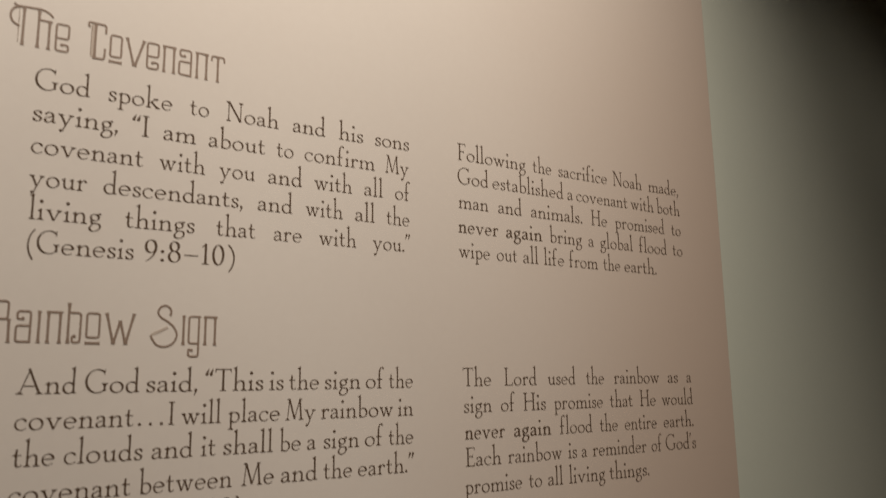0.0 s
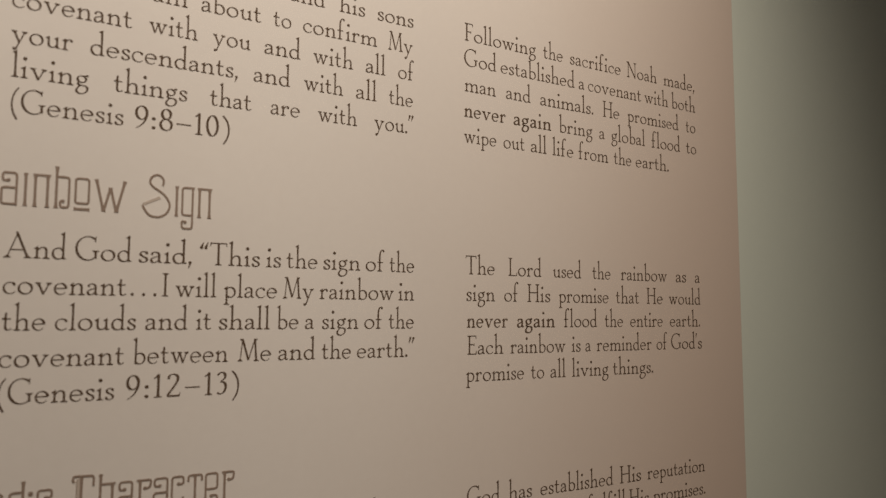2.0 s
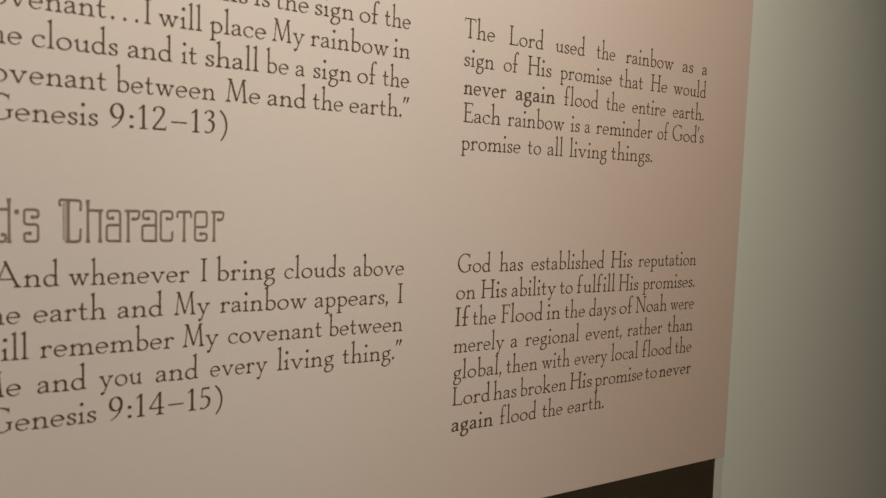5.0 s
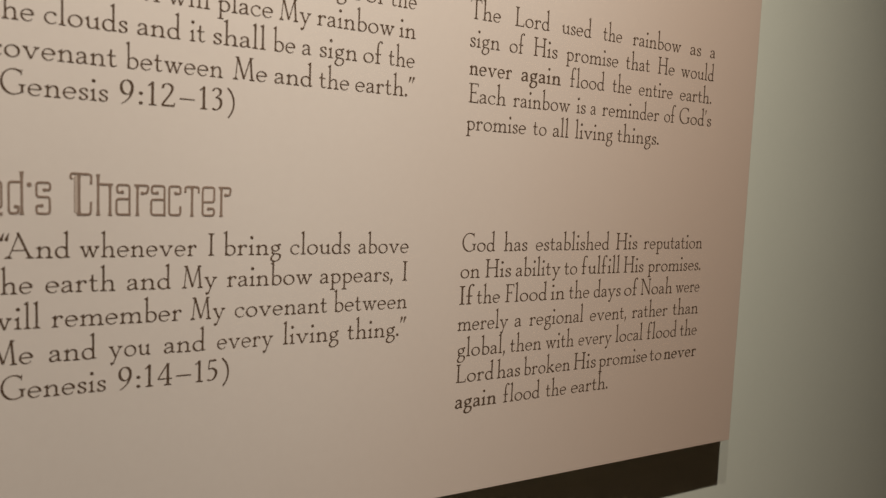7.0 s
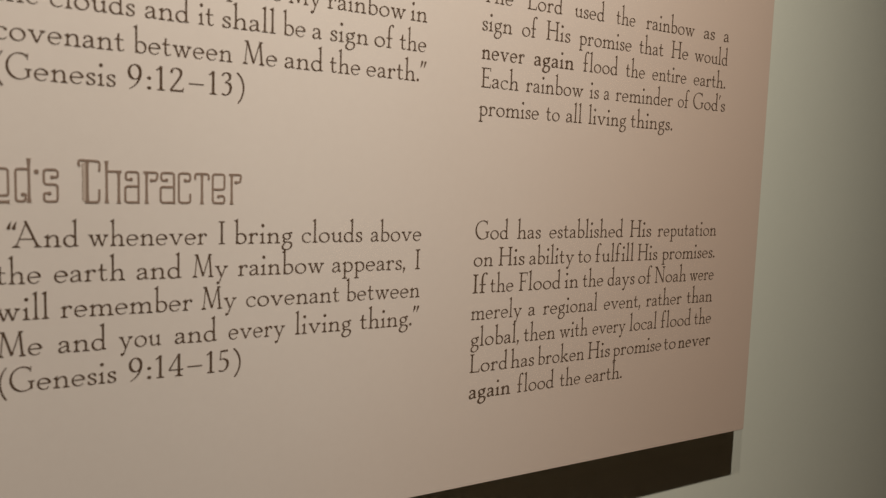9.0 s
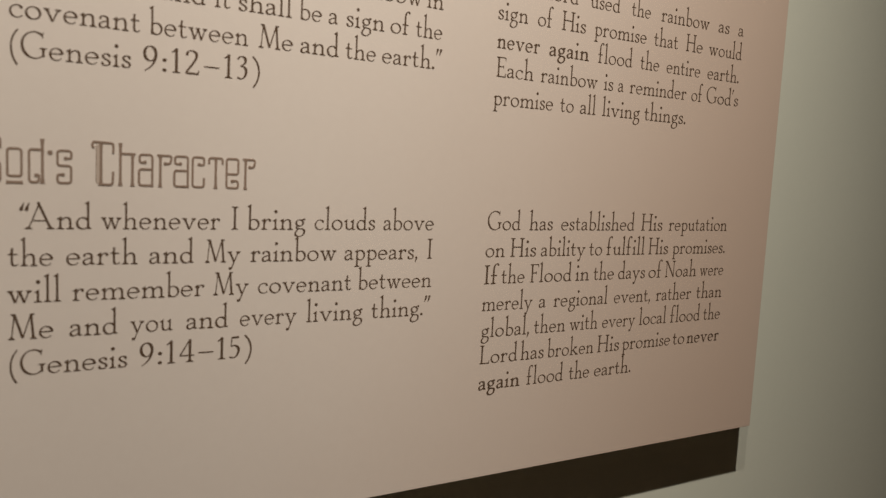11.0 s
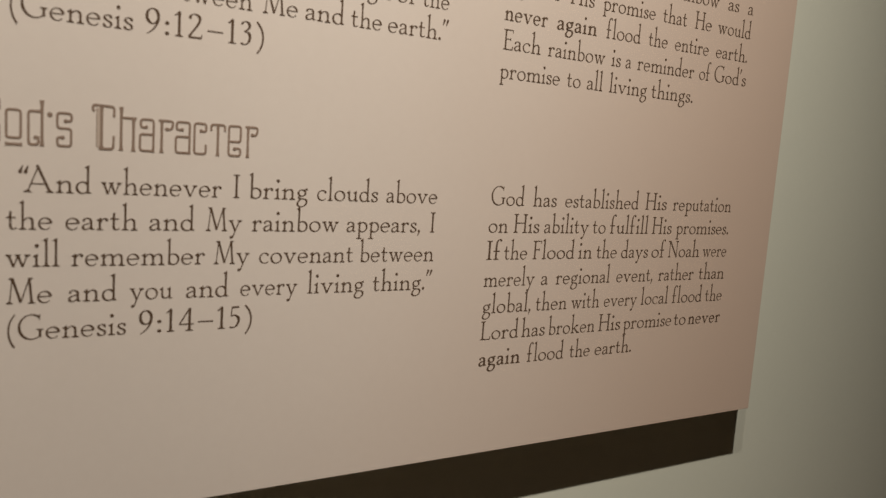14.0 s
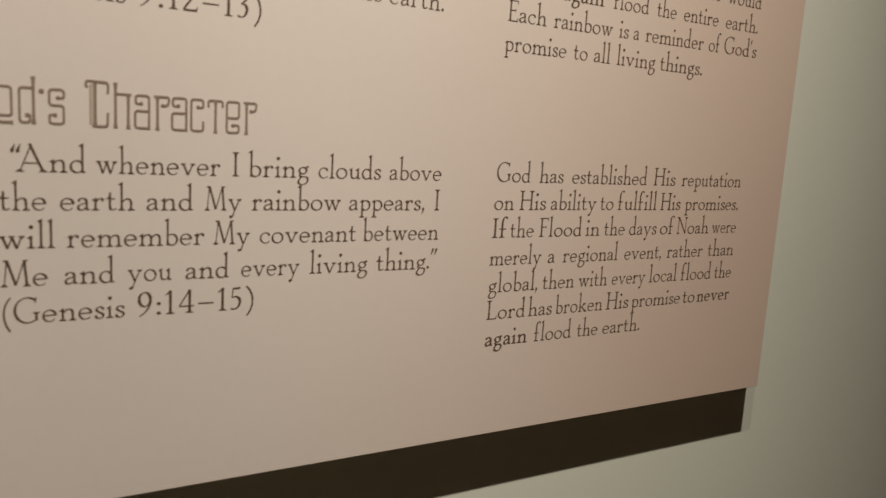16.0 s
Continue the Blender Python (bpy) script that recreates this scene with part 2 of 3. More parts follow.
def small_letter(g, ch):
    x = X_HEIGHT
    if ch == "a":
        g.curve((2.0, 10.0), (3.0, 11.7), (5.4, 12.3), (8.0, 11.4), (9.0, 8.8), (9.0, 5.0), (9.1, 2.2), (10.0, 0.8), (11.8, 1.2))
        g.dot(2.3, 10.0, 1.15)
        g.curve((9.0, 7.6), (5.6, 6.7), (2.3, 4.9), (1.6, 2.6), (3.0, 0.6), (5.8, 0.8), (9.0, 3.4))
    elif ch in "bp":
        if ch == "b":
            g.stem(3.2, ASC, foot=False)
        else:
            g.heavy(3.4, x - 0.4, 3.4, DESC + 0.3)
            g.flag(3.4, x)
            g.serif(3.4, DESC)
        g.bowl(7.4, 6.2, 5.3, 6.0, 146, -152)
    elif ch == "c":
        g.bowl(6.9, 6.2, 5.6, 6.0, 46, 322, 0.3)
        g.dot(10.5, 10.2, 1.3)
    elif ch == "d":
        g.heavy(11.0, ASC - 0.4, 11.0, 0.9)
        g.flag(11.0, ASC)
        g.patch([(10.2, 0.0), (14.0, 0.5), (14.0, 1.2), (12.3, 1.5), (11.8, 2.8), (10.2, 2.8)])
        g.bowl(6.4, 6.2, 5.2, 6.0, 38, 322)
    elif ch == "e":
        g.bowl(6.7, 6.2, 5.4, 6.0, 6, 322, 0.25)
        g.bar(1.8, 6.6, 12.2, 6.9, 1.05)
    elif ch == "f":
        g.curve((9.3, 27.4), (8.0, 28.7), (6.2, 28.0), (4.7, 25.0), (4.1, 20.5), (4.0, 14.0))
        g.heavy(4.0, 16.0, 4.0, 0.3)
        g.dot(9.2, 27.3, 1.2)
        g.serif(4.0, 0)
        g.bar(0.6, 12.1, 8.4, 12.1, 1.05)
    elif ch == "g":
        g.bowl(5.9, 8.3, 4.0, 3.8, 0, 360)
        g.curve((3.9, 5.0), (2.5, 3.4), (3.0, 1.9), (6.0, 1.3), (9.6, 0.8), (11.4, -1.2), (10.9, -4.8), (8.0, -7.6), (4.4, -8.2), (1.6, -6.6), (1.2, -4.0), (2.8, -1.2), (4.6, 1.4))
        g.curve((8.2, 11.0), (9.6, 12.6), (11.2, 13.2))
        g.dot(11.3, 12.7, 1.15)
    elif ch == "h":
        g.stem(3.6, ASC)
        g.arch(3.6, 12.2)
    elif ch == "i":
        g.stem(3.8, x)
        g.dot(4.0, 21.6, 1.85)
    elif ch == "k":
        g.stem(3.6, ASC)
        g.bar(4.0, 5.6, 12.0, x - 0.4, 1.1)
        g.serif(12.0, x, -1, 1.6)
        g.heavy(6.6, 7.8, 13.6, 0.5)
        g.serif(14.0, 0, 1, 1.6)
    elif ch == "l":
        g.stem(3.8, ASC)
    elif ch in "nm":
        g.stem(3.4, x)
        g.arch(3.4, 12.0)
        if ch == "m":
            g.arch(12.0, 20.6)
    elif ch == "o":
        g.bowl(7.2, 6.2, 5.9, 6.0, 0, 360)
    elif ch == "r":
        g.stem(3.4, x)
        g.curve((3.4, 7.6), (5.4, 11.0), (7.6, 12.4), (9.6, 12.0))
        g.dot(9.7, 11.1, 1.4)
    elif ch == "s":
        g.curve((7.9, 9.9), (6.9, 11.8), (4.6, 12.3), (2.3, 11.2), (1.9, 9.1), (3.9, 7.1), (6.6, 5.5), (8.0, 3.4), (7.0, 1.0), (4.5, 0.3), (2.2, 0.9), (1.2, 3.0))
        g.bar(8.0, 12.3, 8.1, 9.0, 0.9)
        g.bar(1.1, 0.3, 1.0, 3.7, 0.9)
    elif ch == "t":
        g.curve((4.3, 18.6), (4.0, 14.0), (4.0, 8.0), (4.0, 3.8), (4.8, 1.2), (6.8, 0.5), (9.6, 1.9))
        g.bar(0.6, 12.1, 8.8, 12.1, 1.05)
        g.patch([(0.8, 11.8), (4.2, 11.8), (4.2, 15.6)])
    elif ch == "u":
        g.curve((3.4, 12.2), (3.4, 8.0), (3.5, 4.0), (4.6, 1.4), (7.0, 0.6), (9.4, 1.4), (11.6, 3.8))
        g.flag(3.4, x)
        g.heavy(11.8, x - 0.4, 11.8, 0.9)
        g.flag(11.8, x)
        g.patch([(11.0, 0.0), (14.8, 0.5), (14.8, 1.2), (13.1, 1.5), (12.6, 2.8), (11.0, 2.8)])
    elif ch in "vwy":
        if ch == "w":
            g.heavy(2.8, x - 0.3, 6.8, 0.2)
            g.bar(10.6, x - 0.3, 6.9, 0.2, 1.15)
            g.heavy(10.1, x - 0.3, 14.1, 0.2)
            g.bar(18.0, x - 0.3, 14.2, 0.2, 1.15)
            for c in (2.8, 10.2, 18.0):
                g.serif(c, x, -1, 1.4)
        else:
            g.heavy(2.8, x - 0.3, 7.8, 0.2)
            g.serif(2.8, x, -1, 1.6)
            g.serif(12.8, x, -1, 1.6)
            if ch == "v":
                g.bar(12.8, x - 0.3, 7.9, 0.2, 1.15)
            else:
                g.bar(12.8, x - 0.3, 5.4, -6.2, 1.15)
                g.curve((5.6, -5.8), (4.6, -7.6), (3.2, -8.0))
                g.dot(3.2, -7.3, 1.5)


def capital(g, ch):
    if ch == "A":
        g.heavy(11.4, CAP + 0.8, 22.0, 0.3)
        g.bar(12.0, CAP - 1.4, 3.4, 0.3, 1.1)
        g.bar(6.4, 8.6, 18.6, 8.6, 1.0)
        g.serif(3.4, 0, 1, 2.2)
        g.serif(22.0, 0, 1, 2.2)
    elif ch in "EFL":
        g.column(4.0)
        far = {"E": 13.8, "F": 13.2, "L": 14.4}[ch]
        if ch in "EF":
            g.bar(4.0, CAP - 0.5, far, CAP - 0.5, 1.0)
            g.bar(far, CAP, far + 0.5, CAP - 4.4, 1.3, 0.7)
            g.bar(4.0, 14.0, far - 2.6, 14.0, 1.0)
            g.bar(far - 2.6, 15.8, far - 2.6, 12.2, 0.8)
        if ch in "EL":
            g.bar(4.0, 0.5, far + 0.4, 0.5, 1.0)
            g.bar(far + 0.2, 0.0, far + 1.0, 4.8, 1.4, 0.7)
    elif ch == "G":
        g.bowl(12.0, 13.3, 10.6, 13.1, 50, 316)
        g.bar(19.2, CAP - 0.2, 18.7, CAP - 6.2, 0.9)
        g.heavy(19.3, 10.4, 19.3, 2.4)
        g.serif(19.3, 11.0, -1, 1.9)
    elif ch == "H":
        g.column(4.2)
        g.column(17.8)
        g.bar(4.2, 14.0, 17.8, 14.0, 1.0)
    elif ch == "I":
        g.column(4.0)
    elif ch == "M":
        g.bar(5.0, CAP - 0.4, 2.6, 0.3, 1.15)
        g.heavy(5.0, CAP - 0.2, 12.0, 1.4)
        g.bar(19.2, CAP - 0.2, 12.2, 1.4, 1.15)
        g.heavy(19.2, CAP - 0.3, 21.2, 0.3)
        g.serif(2.6, 0, 1, 1.6)
        g.serif(21.2, 0, 1, 1.8)
        g.serif(4.8, CAP, -1, 1.6, 1, 0.1)
        g.serif(19.4, CAP, -1, 1.6, 0.1, 1)
    elif ch == "N":
        g.bar(4.0, CAP - 0.4, 4.0, 0.3, 1.2)
        g.heavy(4.0, CAP - 0.2, 18.6, 0.2)
        g.bar(18.6, CAP - 0.3, 18.6, 0.4, 1.2)
        g.serif(4.0, 0, 1, 1.6)
        g.serif(3.6, CAP, -1, 1.8, 1, 0.1)
        g.serif(18.6, CAP, -1, 1.6)
    elif ch == "T":
        g.heavy(9.2, 0.3, 9.2, CAP - 0.4)
        g.serif(9.2, 0)
        g.bar(1.4, CAP - 0.5, 17.0, CAP - 0.5, 1.0)
        g.bar(1.4, CAP, 0.6, CAP - 4.2, 1.4, 0.7)
        g.bar(17.0, CAP, 17.6, CAP - 4.2, 1.4, 0.7)


def figure(g, ch):
    if ch == "0":
        g.bowl(6.0, 13.1, 4.8, 12.6, 0, 360)
    elif ch == "1":
        g.heavy(4.8, 0.3, 4.8, CAP - 0.8)
        g.serif(4.8, 0)
        g.curve((1.2, 21.8), (3.2, 23.6), (5.2, CAP - 0.4))
    elif ch == "2":
        g.curve((1.8, 20.4), (2.8, 24.4), (6.0, 25.8), (9.2, 23.8), (9.8, 19.4), (7.6, 13.4), (4.0, 6.8), (1.2, 1.4))
        g.bar(0.9, 1.0, 11.0, 1.0, 1.9)
        g.bar(11.0, 0.2, 11.9, 4.6, 1.3, 0.7)
    elif ch == "3":
        g.curve((1.4, 22.4), (3.2, 25.2), (5.8, 25.8), (8.2, 23.4), (7.8, 18.8), (4.2, 14.8))
        g.curve((4.2, 14.8), (7.6, 13.8), (9.0, 9.4), (7.8, 3.6), (4.6, 0.6), (1.2, 1.8))
    elif ch == "4":
        g.heavy(9.4, 0.3, 9.4, CAP - 0.4)
        g.serif(9.4, 0)
        g.bar(9.2, CAP - 0.8, 0.9, 8.0, 1.05)
        g.bar(0.7, 7.8, 13.0, 7.8, 1.1)
    elif ch == "5":
        g.bar(2.8, 24.9, 9.2, 25.5, 2.0)
        g.bar(2.9, 25.4, 2.1, 14.6, 1.0)
        g.curve((2.1, 14.6), (5.2, 15.6), (8.4, 13.0), (9.0, 8.2), (7.2, 3.0), (4.2, 0.7), (0.9, 1.6))
    elif ch == "8":
        g.bowl(5.9, 19.7, 3.8, 5.9, 0, 360)
        g.bowl(5.9, 7.0, 4.8, 6.6, 0, 360)
    elif ch == "9":
        g.bowl(5.6, 17.8, 4.5, 7.8, 0, 360)
        g.curve((10.1, 18.4), (9.8, 13.0), (7.6, 6.6), (4.6, 2.2), (1.4, -0.8), taper=0.4)


def mark(g, ch):
    if ch == ".":
        g.dot(1.75, 1.6, 1.75)
    elif ch == ":":
        g.dot(1.75, 1.7, 1.75)
        g.dot(1.75, 12.4, 1.75)
    elif ch == ",":
        g.dot(2.4, 1.7, 1.6)
        g.bar(2.9, 1.6, 0.9, -4.8, 2.2, 0.6)
    elif ch == "–":
        g.bar(0.0, 9.9, 13.2, 9.9, 1.3)
    elif ch == "’":
        g.bar(3.0, CAP - 0.4, 1.2, CAP - 8.0, 2.6, 0.6)
    elif ch == "”":
        for x in (2.8, 7.4):
            g.dot(x, CAP - 1.6, 1.5)
            g.bar(x + 0.1, CAP - 1.6, x - 2.0, CAP - 8.4, 2.7, 0.6)
    elif ch == "“":
        for x in (1.8, 6.2):
            g.dot(x, CAP - 6.6, 1.65)
            g.bar(x - 0.2, CAP - 6.6, x + 2.2, CAP + 0.2, 2.9, 0.6)
    elif ch in "()":
        f = 1 if ch == "(" else -1
        g.thick *= 0.72
        g.curve(*[(4 + f * x, y) for x, y in ((3.0, 27.2), (-0.4, 21.5), (-2.4, 14.0), (-2.5, 6.0), (-0.8, -1.5), (2.2, -7.8))])


def text_face(chars, thick, thin):
    """Every letter that is needed: its points, faces, rim and width."""
    shapes = {}
    for ch in chars:
        g = Letter(thick * (1.0 if ch.islower() else 1.08), thin)
        (small_letter if ch.islower() else capital if ch.isalpha() else figure if ch.isdigit() else mark)(g, ch)
        v = np.array(g.pts)
        low = v[:, 0].min()
        shapes[ch] = (v - (low, 0, 0), g.polys, g.rim, v[:, 0].max() - low)
    return shapes


def solid(pieces):
    """Film-thick letters standing on the sheet: front faces, and their rims down to the sheet."""
    verts, faces = [], []
    for pts, polys, rim in pieces:
        k, n = len(verts), len(pts)
        verts += [(x * MM, FACE - LIFT - up * MM, z * MM) for x, z, up in pts]
        verts += [(x * MM, FACE + 0.0001, z * MM) for x, z, up in pts]
        faces += [[k + i for i in f] for f in polys]
        faces += [[k + b, k + a, k + n + a, k + n + b] for a, b in rim]
    return verts, faces


def set_word(shapes, text, x0, x1, base):
    """One word between two places on its line, in millimetres."""
    body = "..." if text == "…" else text
    x0, x1 = x0 + 0.5, x1 - 0.5
    wide = [shapes[c][3] - (6.0 if pair == "“A" else 0.0) for c, pair in zip(body, [body[i:i + 2] for i in range(len(body))])]
    s = (x1 - x0) / (sum(wide) + 1.7 * (len(body) - 1))
    s = min(max(s, 0.8), 1.0 if text == "…" else 1.1 if len(body) < 2 else 1.4 if len(body) < 3 else 1.3)
    gap = (x1 - x0 - s * sum(wide)) / max(len(body) - 1, 1)
    pieces, x = [], x0 if len(body) > 1 else (x0 + x1 - s * wide[0]) / 2
    for c, w in zip(body, wide):
        pts, polys, rim, _ = shapes[c]
        pieces.append(([(x + px * s, base + pz, up) for px, pz, up in pts], polys, rim))
        x += w * s + gap
    return solid(pieces)


def words_of(text):
    bits = text.split()
    return [(bits[i], float(bits[i + 1]), float(bits[i + 2])) for i in range(0, len(bits), 3)]


LEFT, RIGHT, LEADING = 260.0, 840.0, 38.5
# each line: its words with the place where each begins and ends, in millimetres
COLUMNS = [
    ("quotation_word", "dark brown serif lettering of the covenant quotation", LEFT, 1944.2, (
        "God -4.5 55.5 spoke 75 151 to 172 197 Noah 218 291 and 310 359 his 379 418 sons 436 494",
        "saying, -4 89 “I 103.5 124.5 am 141 182 about 197 273 to 288 313 confirm 328 437 My 453 493",
        "covenant -3 120 with 138 195 you 212 260 and 277 326 with 343 401 all 419 450 of 469 495",
        "your -2 59 descendants, 76 245 and 264 313 with 331 387 all 405 437 the 455 494",
        "living 0 77 things 102 185 that 211 263 are 287 327 with 351 408 you.” 433 495",
        "(Genesis 1 115 9:8–10) 126 237",
    )),
    ("comment_word", "dark brown serif lettering of the covenant commentary", RIGHT, 1943.5, (
        "Following 0 134 the 148 189 sacrifice 203 316 Noah 329 402 made, 418 498",
        "God -1 58 established 65 213 a 221 234 covenant 241 363 with 370 429 both 437 499",
        "man 0 57 and 75 123 animals. 141 253 He 273 311 promised 329 454 to 472 498",
        "*never -1 75 *again 89 164 bring 179 250 a 264 277 global 291 370 flood 385 457 to 472 499",
        "wipe -1 58 out 70 111 all 122 154 life 165 209 from 219 284 the 296 337 earth. 346 427",
    )),
    ("quotation_word", "dark brown serif lettering of the rainbow quotation", LEFT, 1595.4, (
        "And 1.5 62.5 God 70 129.5 said, 136 196.5 “This 204.5 279 is 286 306 the 312.5 355 sign 362 415.5 of 422.5 451.5 the 458.5 498",
        "covenant 2.7 125.3 … 129 158 I 163 171 will 178 226.5 place 234.5 302 My 308.5 350.5 rainbow 357.5 466 in 472.5 498",
        "the 3.5 45.5 clouds 53.5 137 and 146 194 it 203 221.5 shall 229.5 293.5 be 301.5 331 a 338.5 351.5 sign 361.5 414 of 421.5 450 the 458 498",
        "covenant 2.5 126 between 134 242.5 Me 253.5 296 and 304 354 the 362 404 earth.” 411.5 499",
        "(Genesis 3 117 9:12–13) 128 257",
    )),
    ("comment_word", "dark brown serif lettering of the rainbow commentary", RIGHT, 1596.2, (
        "The 2 54.3 Lord 78.4 141.7 used 163.8 222.1 the 245.2 285.4 rainbow 307.5 416.1 as 437.2 464.3 a 485.4 499.5",
        "sign 3 54.3 of 70.3 97.5 His 113.6 158.8 promise 174.9 280.4 that 295.5 348.7 He 365.8 405 would 419.1 499.5",
        "*never 4 77.4 *again 93.5 167.8 flood 184.9 254.3 the 270.3 311.5 entire 326.6 404 earth. 420.1 497.5",
        "Each 5 69.3 rainbow 81.4 187.9 is 200 219.1 a 228.1 240.2 reminder 252.2 375.9 of 386.9 413.1 God’s 422.1 500.5",
        "promise 3 107.5 to 119.6 145.7 all 156.8 187.9 living 200 277.4 things. 286.4 378.9",
    )),
    ("quotation_word", "dark brown serif lettering of the character quotation", LEFT, 1268.2, (
        "“And 10 78.5 whenever 87 214.5 I 226 236 bring 245 318 clouds 329 412 above 423 499",
        "the -0.5 42 earth 53 125 and 136 185.5 My 197 239 rainbow 250 360 appears, 370 476 I 488 500",
        "will -1.5 49 remember 59 198 My 207 249.5 covenant 260 382 between 390 499",
        "Me -1 42 and 56 105 you 117 163 and 177 226 every 239 310 living 322 399 thing.” 410.5 499",
        "(Genesis 0 115 9:14–15) 127 255",
    )),
    ("comment_word", "dark brown serif lettering of the character commentary", RIGHT, 1268.7, (
        "God 4.5 62.2 has 77.1 120.8 established 135.7 283.9 His 297.8 345.6 reputation 359.5 499.7",
        "on 3.5 37.3 His 46.2 93 ability 100.9 186.5 to 193.4 220.3 fulfill 228.2 309.8 His 317.7 362.5 promises. 372.4 499.7",
        "If 3.5 29.3 the 33.3 75.1 Flood 84 162.6 in 169.6 197.4 the 205.4 248.1 days 256.1 314.7 of 321.7 352.5 Noah 358.5 433.1 were 441 500.7",
        "merely 2.5 92 a 102.9 116.9 regional 130.8 238.2 event, 251.1 330.6 rather 342.6 425.1 than 437 500.7",
        "global, 3.5 89 then 97 156.6 with 164.6 221.3 every 230.2 300.8 local 308.8 370.4 flood 379.4 451 the 458.9 501.7",
        "Lord 3.5 70.1 has 75.1 118.8 broken 124.8 216.3 His 223.3 270 promise 276 384.3 to 389.3 418.2 *never 423.1 502.7",
        "*again 3.5 77.1 flood 89 158.6 the 169.6 211.3 earth. 220.3 298.8",
    )),
]


# ---------------------------------------------------------------- headings
HX = 36.0              # height of the headings' small letters, in millimetres
# Strokes of the ornamental heading face, on a cell one wide and one small letter high.
# Kinds: s a stem with flared ends, r a line with rounded bends, c a curve, t a thin line, p a pale band, b a ball.
ORNATE = {
    "a": "r .94,0 .94,.97 .12,.97 .12,.73 .48,.73|r .94,.53 .08,.53 .08,.04 1.02,.04|b .46,.745",
    "b": "s .14,0 .14,1.28|r .14,.97 .92,.97 .92,.04 .4,.04 .4,.22 .58,.24|b .56,.23",
    "c": "r .55,.73 .92,.73 .92,.97 .08,.97 .08,.04 .92,.04 .92,.33|b .55,.745",
    "d": "s .86,0 .86,1.28|r .86,.97 .1,.97 .1,.04 .66,.04 .66,.25 .48,.25|b .5,.24",
    "e": "r .12,.48 .92,.48 .92,.97 .5,.97|r .56,.97 .08,.97 .08,.04 .92,.04 .92,.27 .5,.27|b .5,.255",
    "g": "r 1.0,.97 .12,.97 .12,.06 .86,.06|r .86,.97 .86,-.38 .12,-.38 .12,-.14 .34,-.16|b .36,-.17",
    "h": "s .14,0 .14,1.28|r .14,.97 1.04,.97|s .86,0 .86,.97",
    "i": "s .5,0 .5,1",
    "n": "s .16,0 .16,.97|r .02,.97 1.02,.97|s .86,0 .86,.97",
    "o": "r .5,.2 .08,.2 .08,.97 .92,.97 .92,.2 .5,.2|s 0,.02 1,.02",
    "r": "s .28,0 .28,.97|r .06,.97 1.04,.97 .94,.73 .58,.71|b .6,.725",
    "s": "r .6,.75 .92,.75 .92,.97 .1,.97 .1,.54 .9,.54 .9,.04 .1,.04 .1,.28 .4,.28|b .58,.75|b .42,.28",
    "t": "s .5,0 .5,.97|r .02,.78 .02,.97 .98,.97 .98,.78",
    "v": "s .04,1 .46,0|s .96,1 .5,0",
    "w": "s .03,1 .29,0|s .29,0 .5,.76|s .5,.76 .71,0|s .71,0 .97,1",
    "'": "b .4,.9",
    "T": "s .31,0 .31,1.3|t .2,.08 .2,1.22|c .06,1.38 .16,1.31 .45,1.33 .72,1.34 .9,1.26 1.0,1.14|c .26,1.32 .08,1.22 0,1.0 .05,.76 .22,.62",
    "C": "s .42,0 .42,1.28|t .2,.08 .2,1.18|p .3,.06 .3,1.2|r .1,1.1 .02,1.16 .06,1.28 .98,1.26 .96,.96|r .3,.03 .94,.03 .96,.42",
    "R": "s .14,0 .14,1.25|t .3,.05 .3,1.2|r 0,1.26 .84,1.26 .84,.72 .2,.72|s .92,0 .9,.72",
    "G": "s .3,0 .3,1.26|t .14,.1 .14,1.2|r .02,1.12 .06,1.28 .96,1.26 .96,.96|r .2,.03 .94,.03 .94,.58 .56,.58",
    "S": "c .72,.96 .74,1.16 .58,1.3 .36,1.26 .26,1.08 .36,.92 .62,.78 .86,.6 .99,.34 .88,.08 .6,-.06 .28,-.02 .08,.18 .02,.3|p .04,.32 .64,.58",
}


def set_heading(letters, left, base):
    """Ornamental letters at their places; returns the strokes in ink and the pale bands."""
    ink, pale = [], []
    for ch, x0, x1 in letters:
        for stroke in ORNATE[ch].split("|"):
            kind, *coords = stroke.split()
            pts = [tuple(float(v) for v in c.split(",")) for c in coords]
            pts = [np.array((left + x0 + x * (x1 - x0), base + y * HX)) for x, y in pts]
            if kind == "b":
                ball = 2.5 if ch == "'" else 1.9
                turn = [np.array((math.cos(a), math.sin(a))) for a in np.linspace(0, math.tau, 13)]
                ink.append(ribbon([pts[0] + ball / 2 * d for d in turn], [ball] * len(turn), 0.05 + 0.04 * len(ink)))
                continue
            if kind == "s":
                a, b = pts
                line = [a + (b - a) * t for t in (0, 0.05, 0.13, 0.5, 0.87, 0.95, 1)]
                w = [4.6, 3.8, 3.0, 2.75, 3.0, 3.8, 4.6]
            elif kind == "t":
                line, w = [pts[0], pts[1]], [0.8, 0.8]
            elif kind == "p":
                line, w = [pts[0], pts[1]], [3.2, 3.2]
            else:
                line = bent(pts, 3.4) if kind == "r" else curved(pts)
                w = [2.45] * len(line)
            (pale if kind == "p" else ink).append(ribbon(line, w, 0.0 if kind == "p" else 0.05 + 0.04 * len(ink)))
    return ink, pale


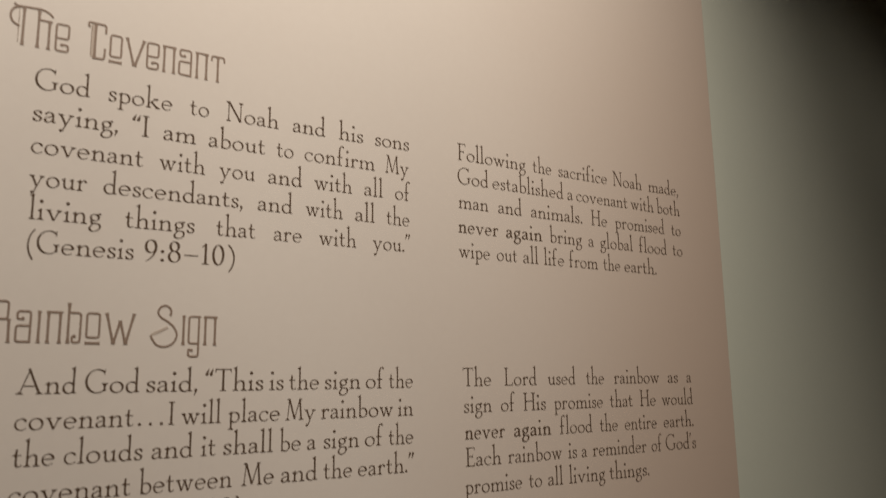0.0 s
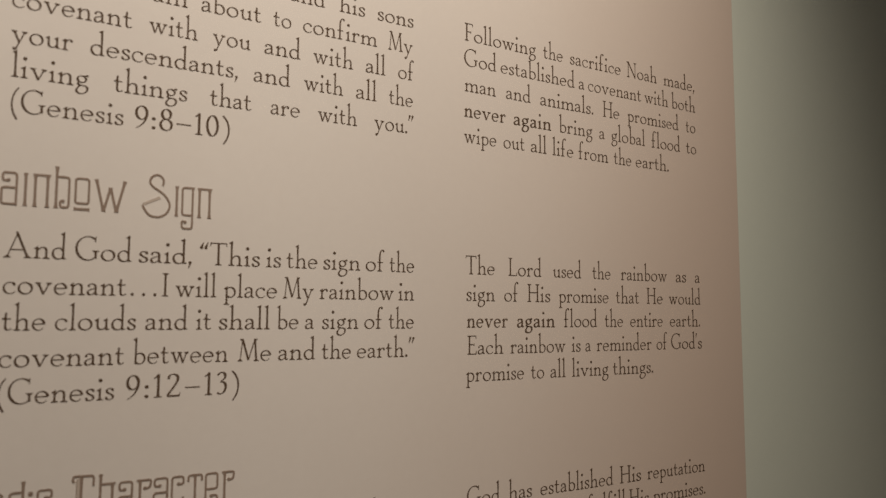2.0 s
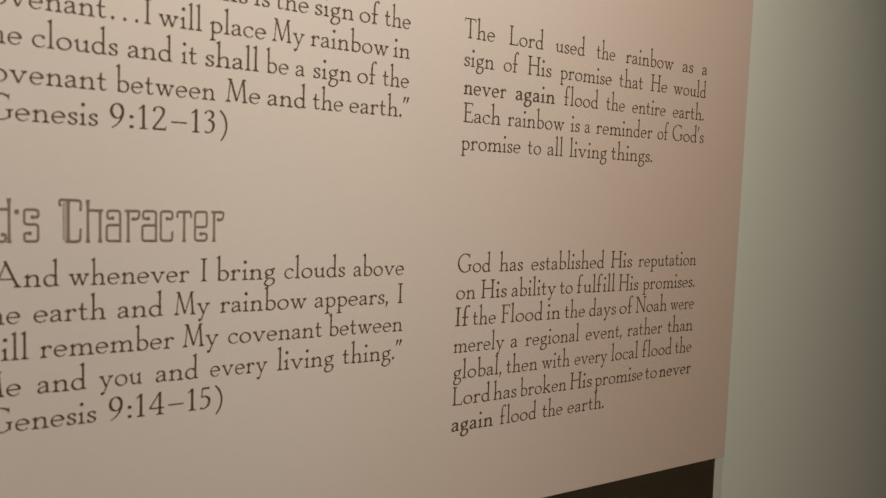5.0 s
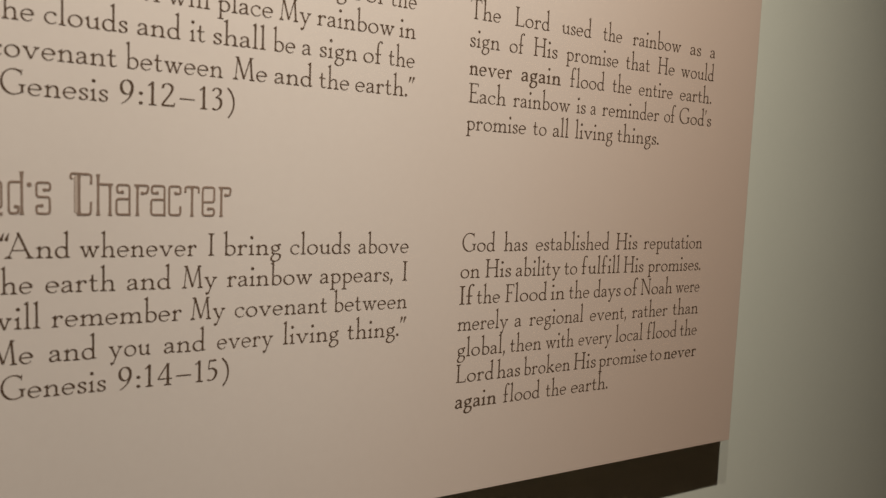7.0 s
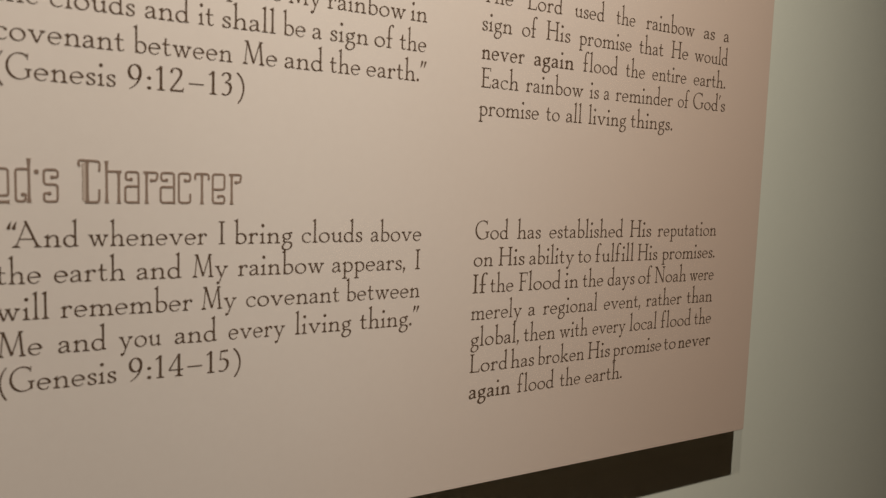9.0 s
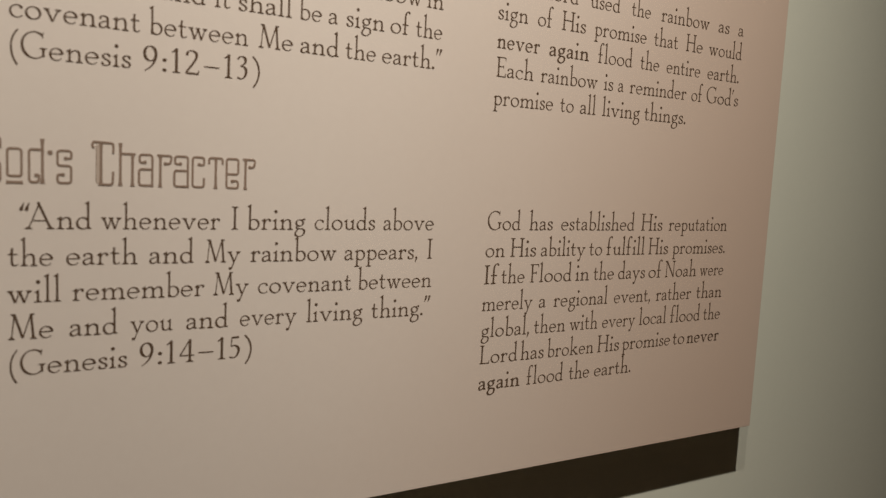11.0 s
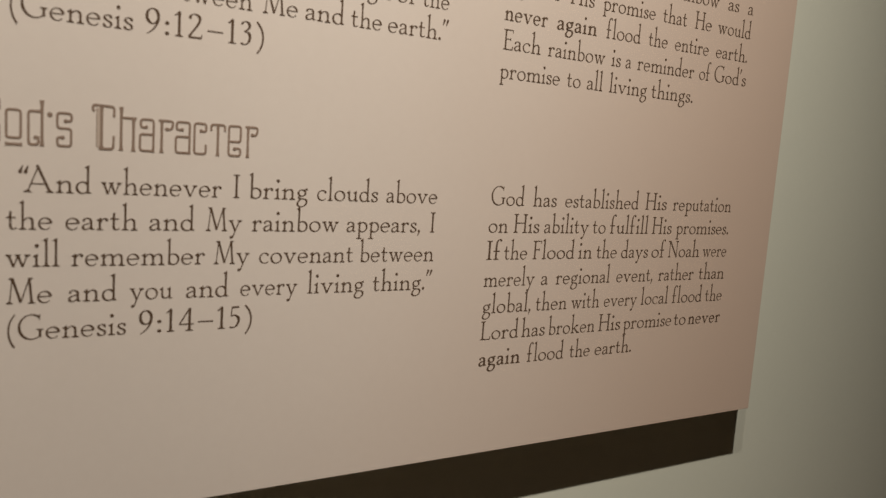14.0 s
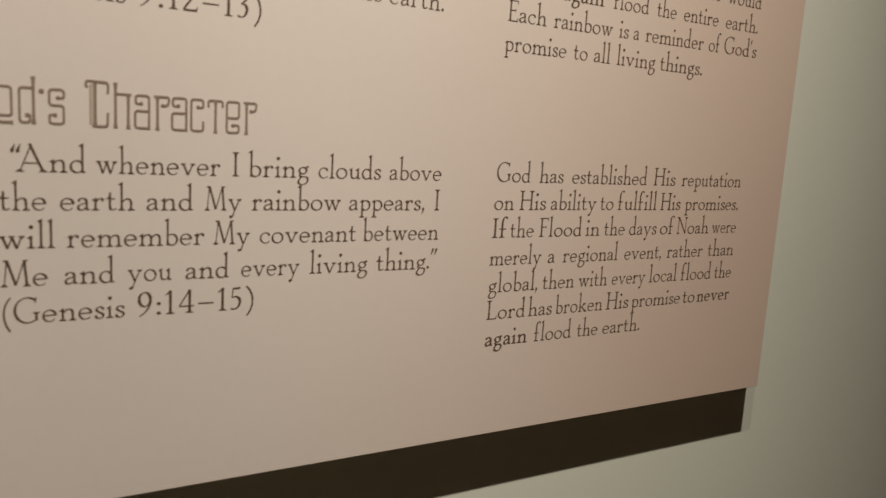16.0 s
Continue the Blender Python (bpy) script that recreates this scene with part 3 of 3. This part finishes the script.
HEADINGS = [
    ("umber ornamental letter of the heading The Covenant", 1994.0,
     "T -34 10 h -7 9 e 13 29 C 48 69 o 73 88 v 92 114 e 116 132 n 135 152 a 155 172 n 176 193 t 197 214"),
    ("umber ornamental letter of the heading Rainbow Sign", 1650.9,
     "R -28 -8 a -4 12 i 16 23 n 26 43 b 47 63 o 67 83 w 88 120 S 138 169 i 173 180 g 181 197 n 200 217"),
    ("umber ornamental letter of the heading God's Character", 1315.0,
     "G -25 -5 o -1 14 d 18 34 ' 36 43 s 44 60 C 78 100 h 104 121 a 124 140 r 143 159 a 161 178 c 181 196 t 200 216 e 219 235 r 238 253"),
]


# ---------------------------------------------------------------- the text panel
def text_panel():
    thing = new("text_panel")
    thing.empty_display_size = 0.1
    tagged(thing, "cream exhibit text panel with brown lettering, mounted off the wall", "sign", kind="thing")
    part("board", block(PANEL_LEFT, PANEL_RIGHT, FACE, FACE + 0.012, PANEL_LOW, PANEL_HIGH, 0.0006), PARCHMENT, thing, "cream parchment-print board, darker and rosier towards the lower right")
    spacer = None
    for x in (PANEL_LEFT + 0.2, PANEL_RIGHT - 0.2):
        for z in (PANEL_LOW + 0.3, PANEL_HIGH - 0.2):
            if spacer is None:
                bm = bmesh.new()
                bmesh.ops.create_cone(bm, cap_ends=True, segments=20, radius1=0.014, radius2=0.014, depth=WALL - FACE - 0.012,
                                      matrix=Matrix.Rotation(radians(90), 4, "X"))
                ob = spacer = part("wall_spacer", bm, STEEL, thing, "steel wall spacer")
            else:
                ob = spacer.copy()
                scene.collection.objects.link(ob)
            ob.location = (x, (WALL + FACE + 0.012) / 2, z)
    chars = sorted({c for _, _, _, _, lines in COLUMNS for l in lines for w, _, _ in words_of(l) for c in w if c not in "…*"} | {"."})
    light, strong = text_face(chars, 2.15, 0.85), text_face(sorted("neveragain"), 2.9, 1.2)
    for name, label, left, top, lines in COLUMNS:
        for i, text in enumerate(lines):
            for word, x0, x1 in words_of(text):
                bold = word[0] == "*"
                obj_from(name, *set_word(strong if bold else light, word.lstrip("*"), left + x0, left + x1, top - LEADING * i), INK, thing,
                         "bold " + label if bold else label)
    for label, base, text in HEADINGS:
        for letter in words_of(text):
            ink, pale = set_heading([letter], LEFT, base)
            head = obj_from("heading_letter", *solid(ink), UMBER, thing, label)
            if pale:
                obj_from("inline", *solid(pale), UMBER_PALE, head, "pale umber band inside the letter")
    return thing


PANEL_LEFT, PANEL_RIGHT, PANEL_LOW, PANEL_HIGH = 0.12, 1.449, 0.907, 2.45
text_panel()
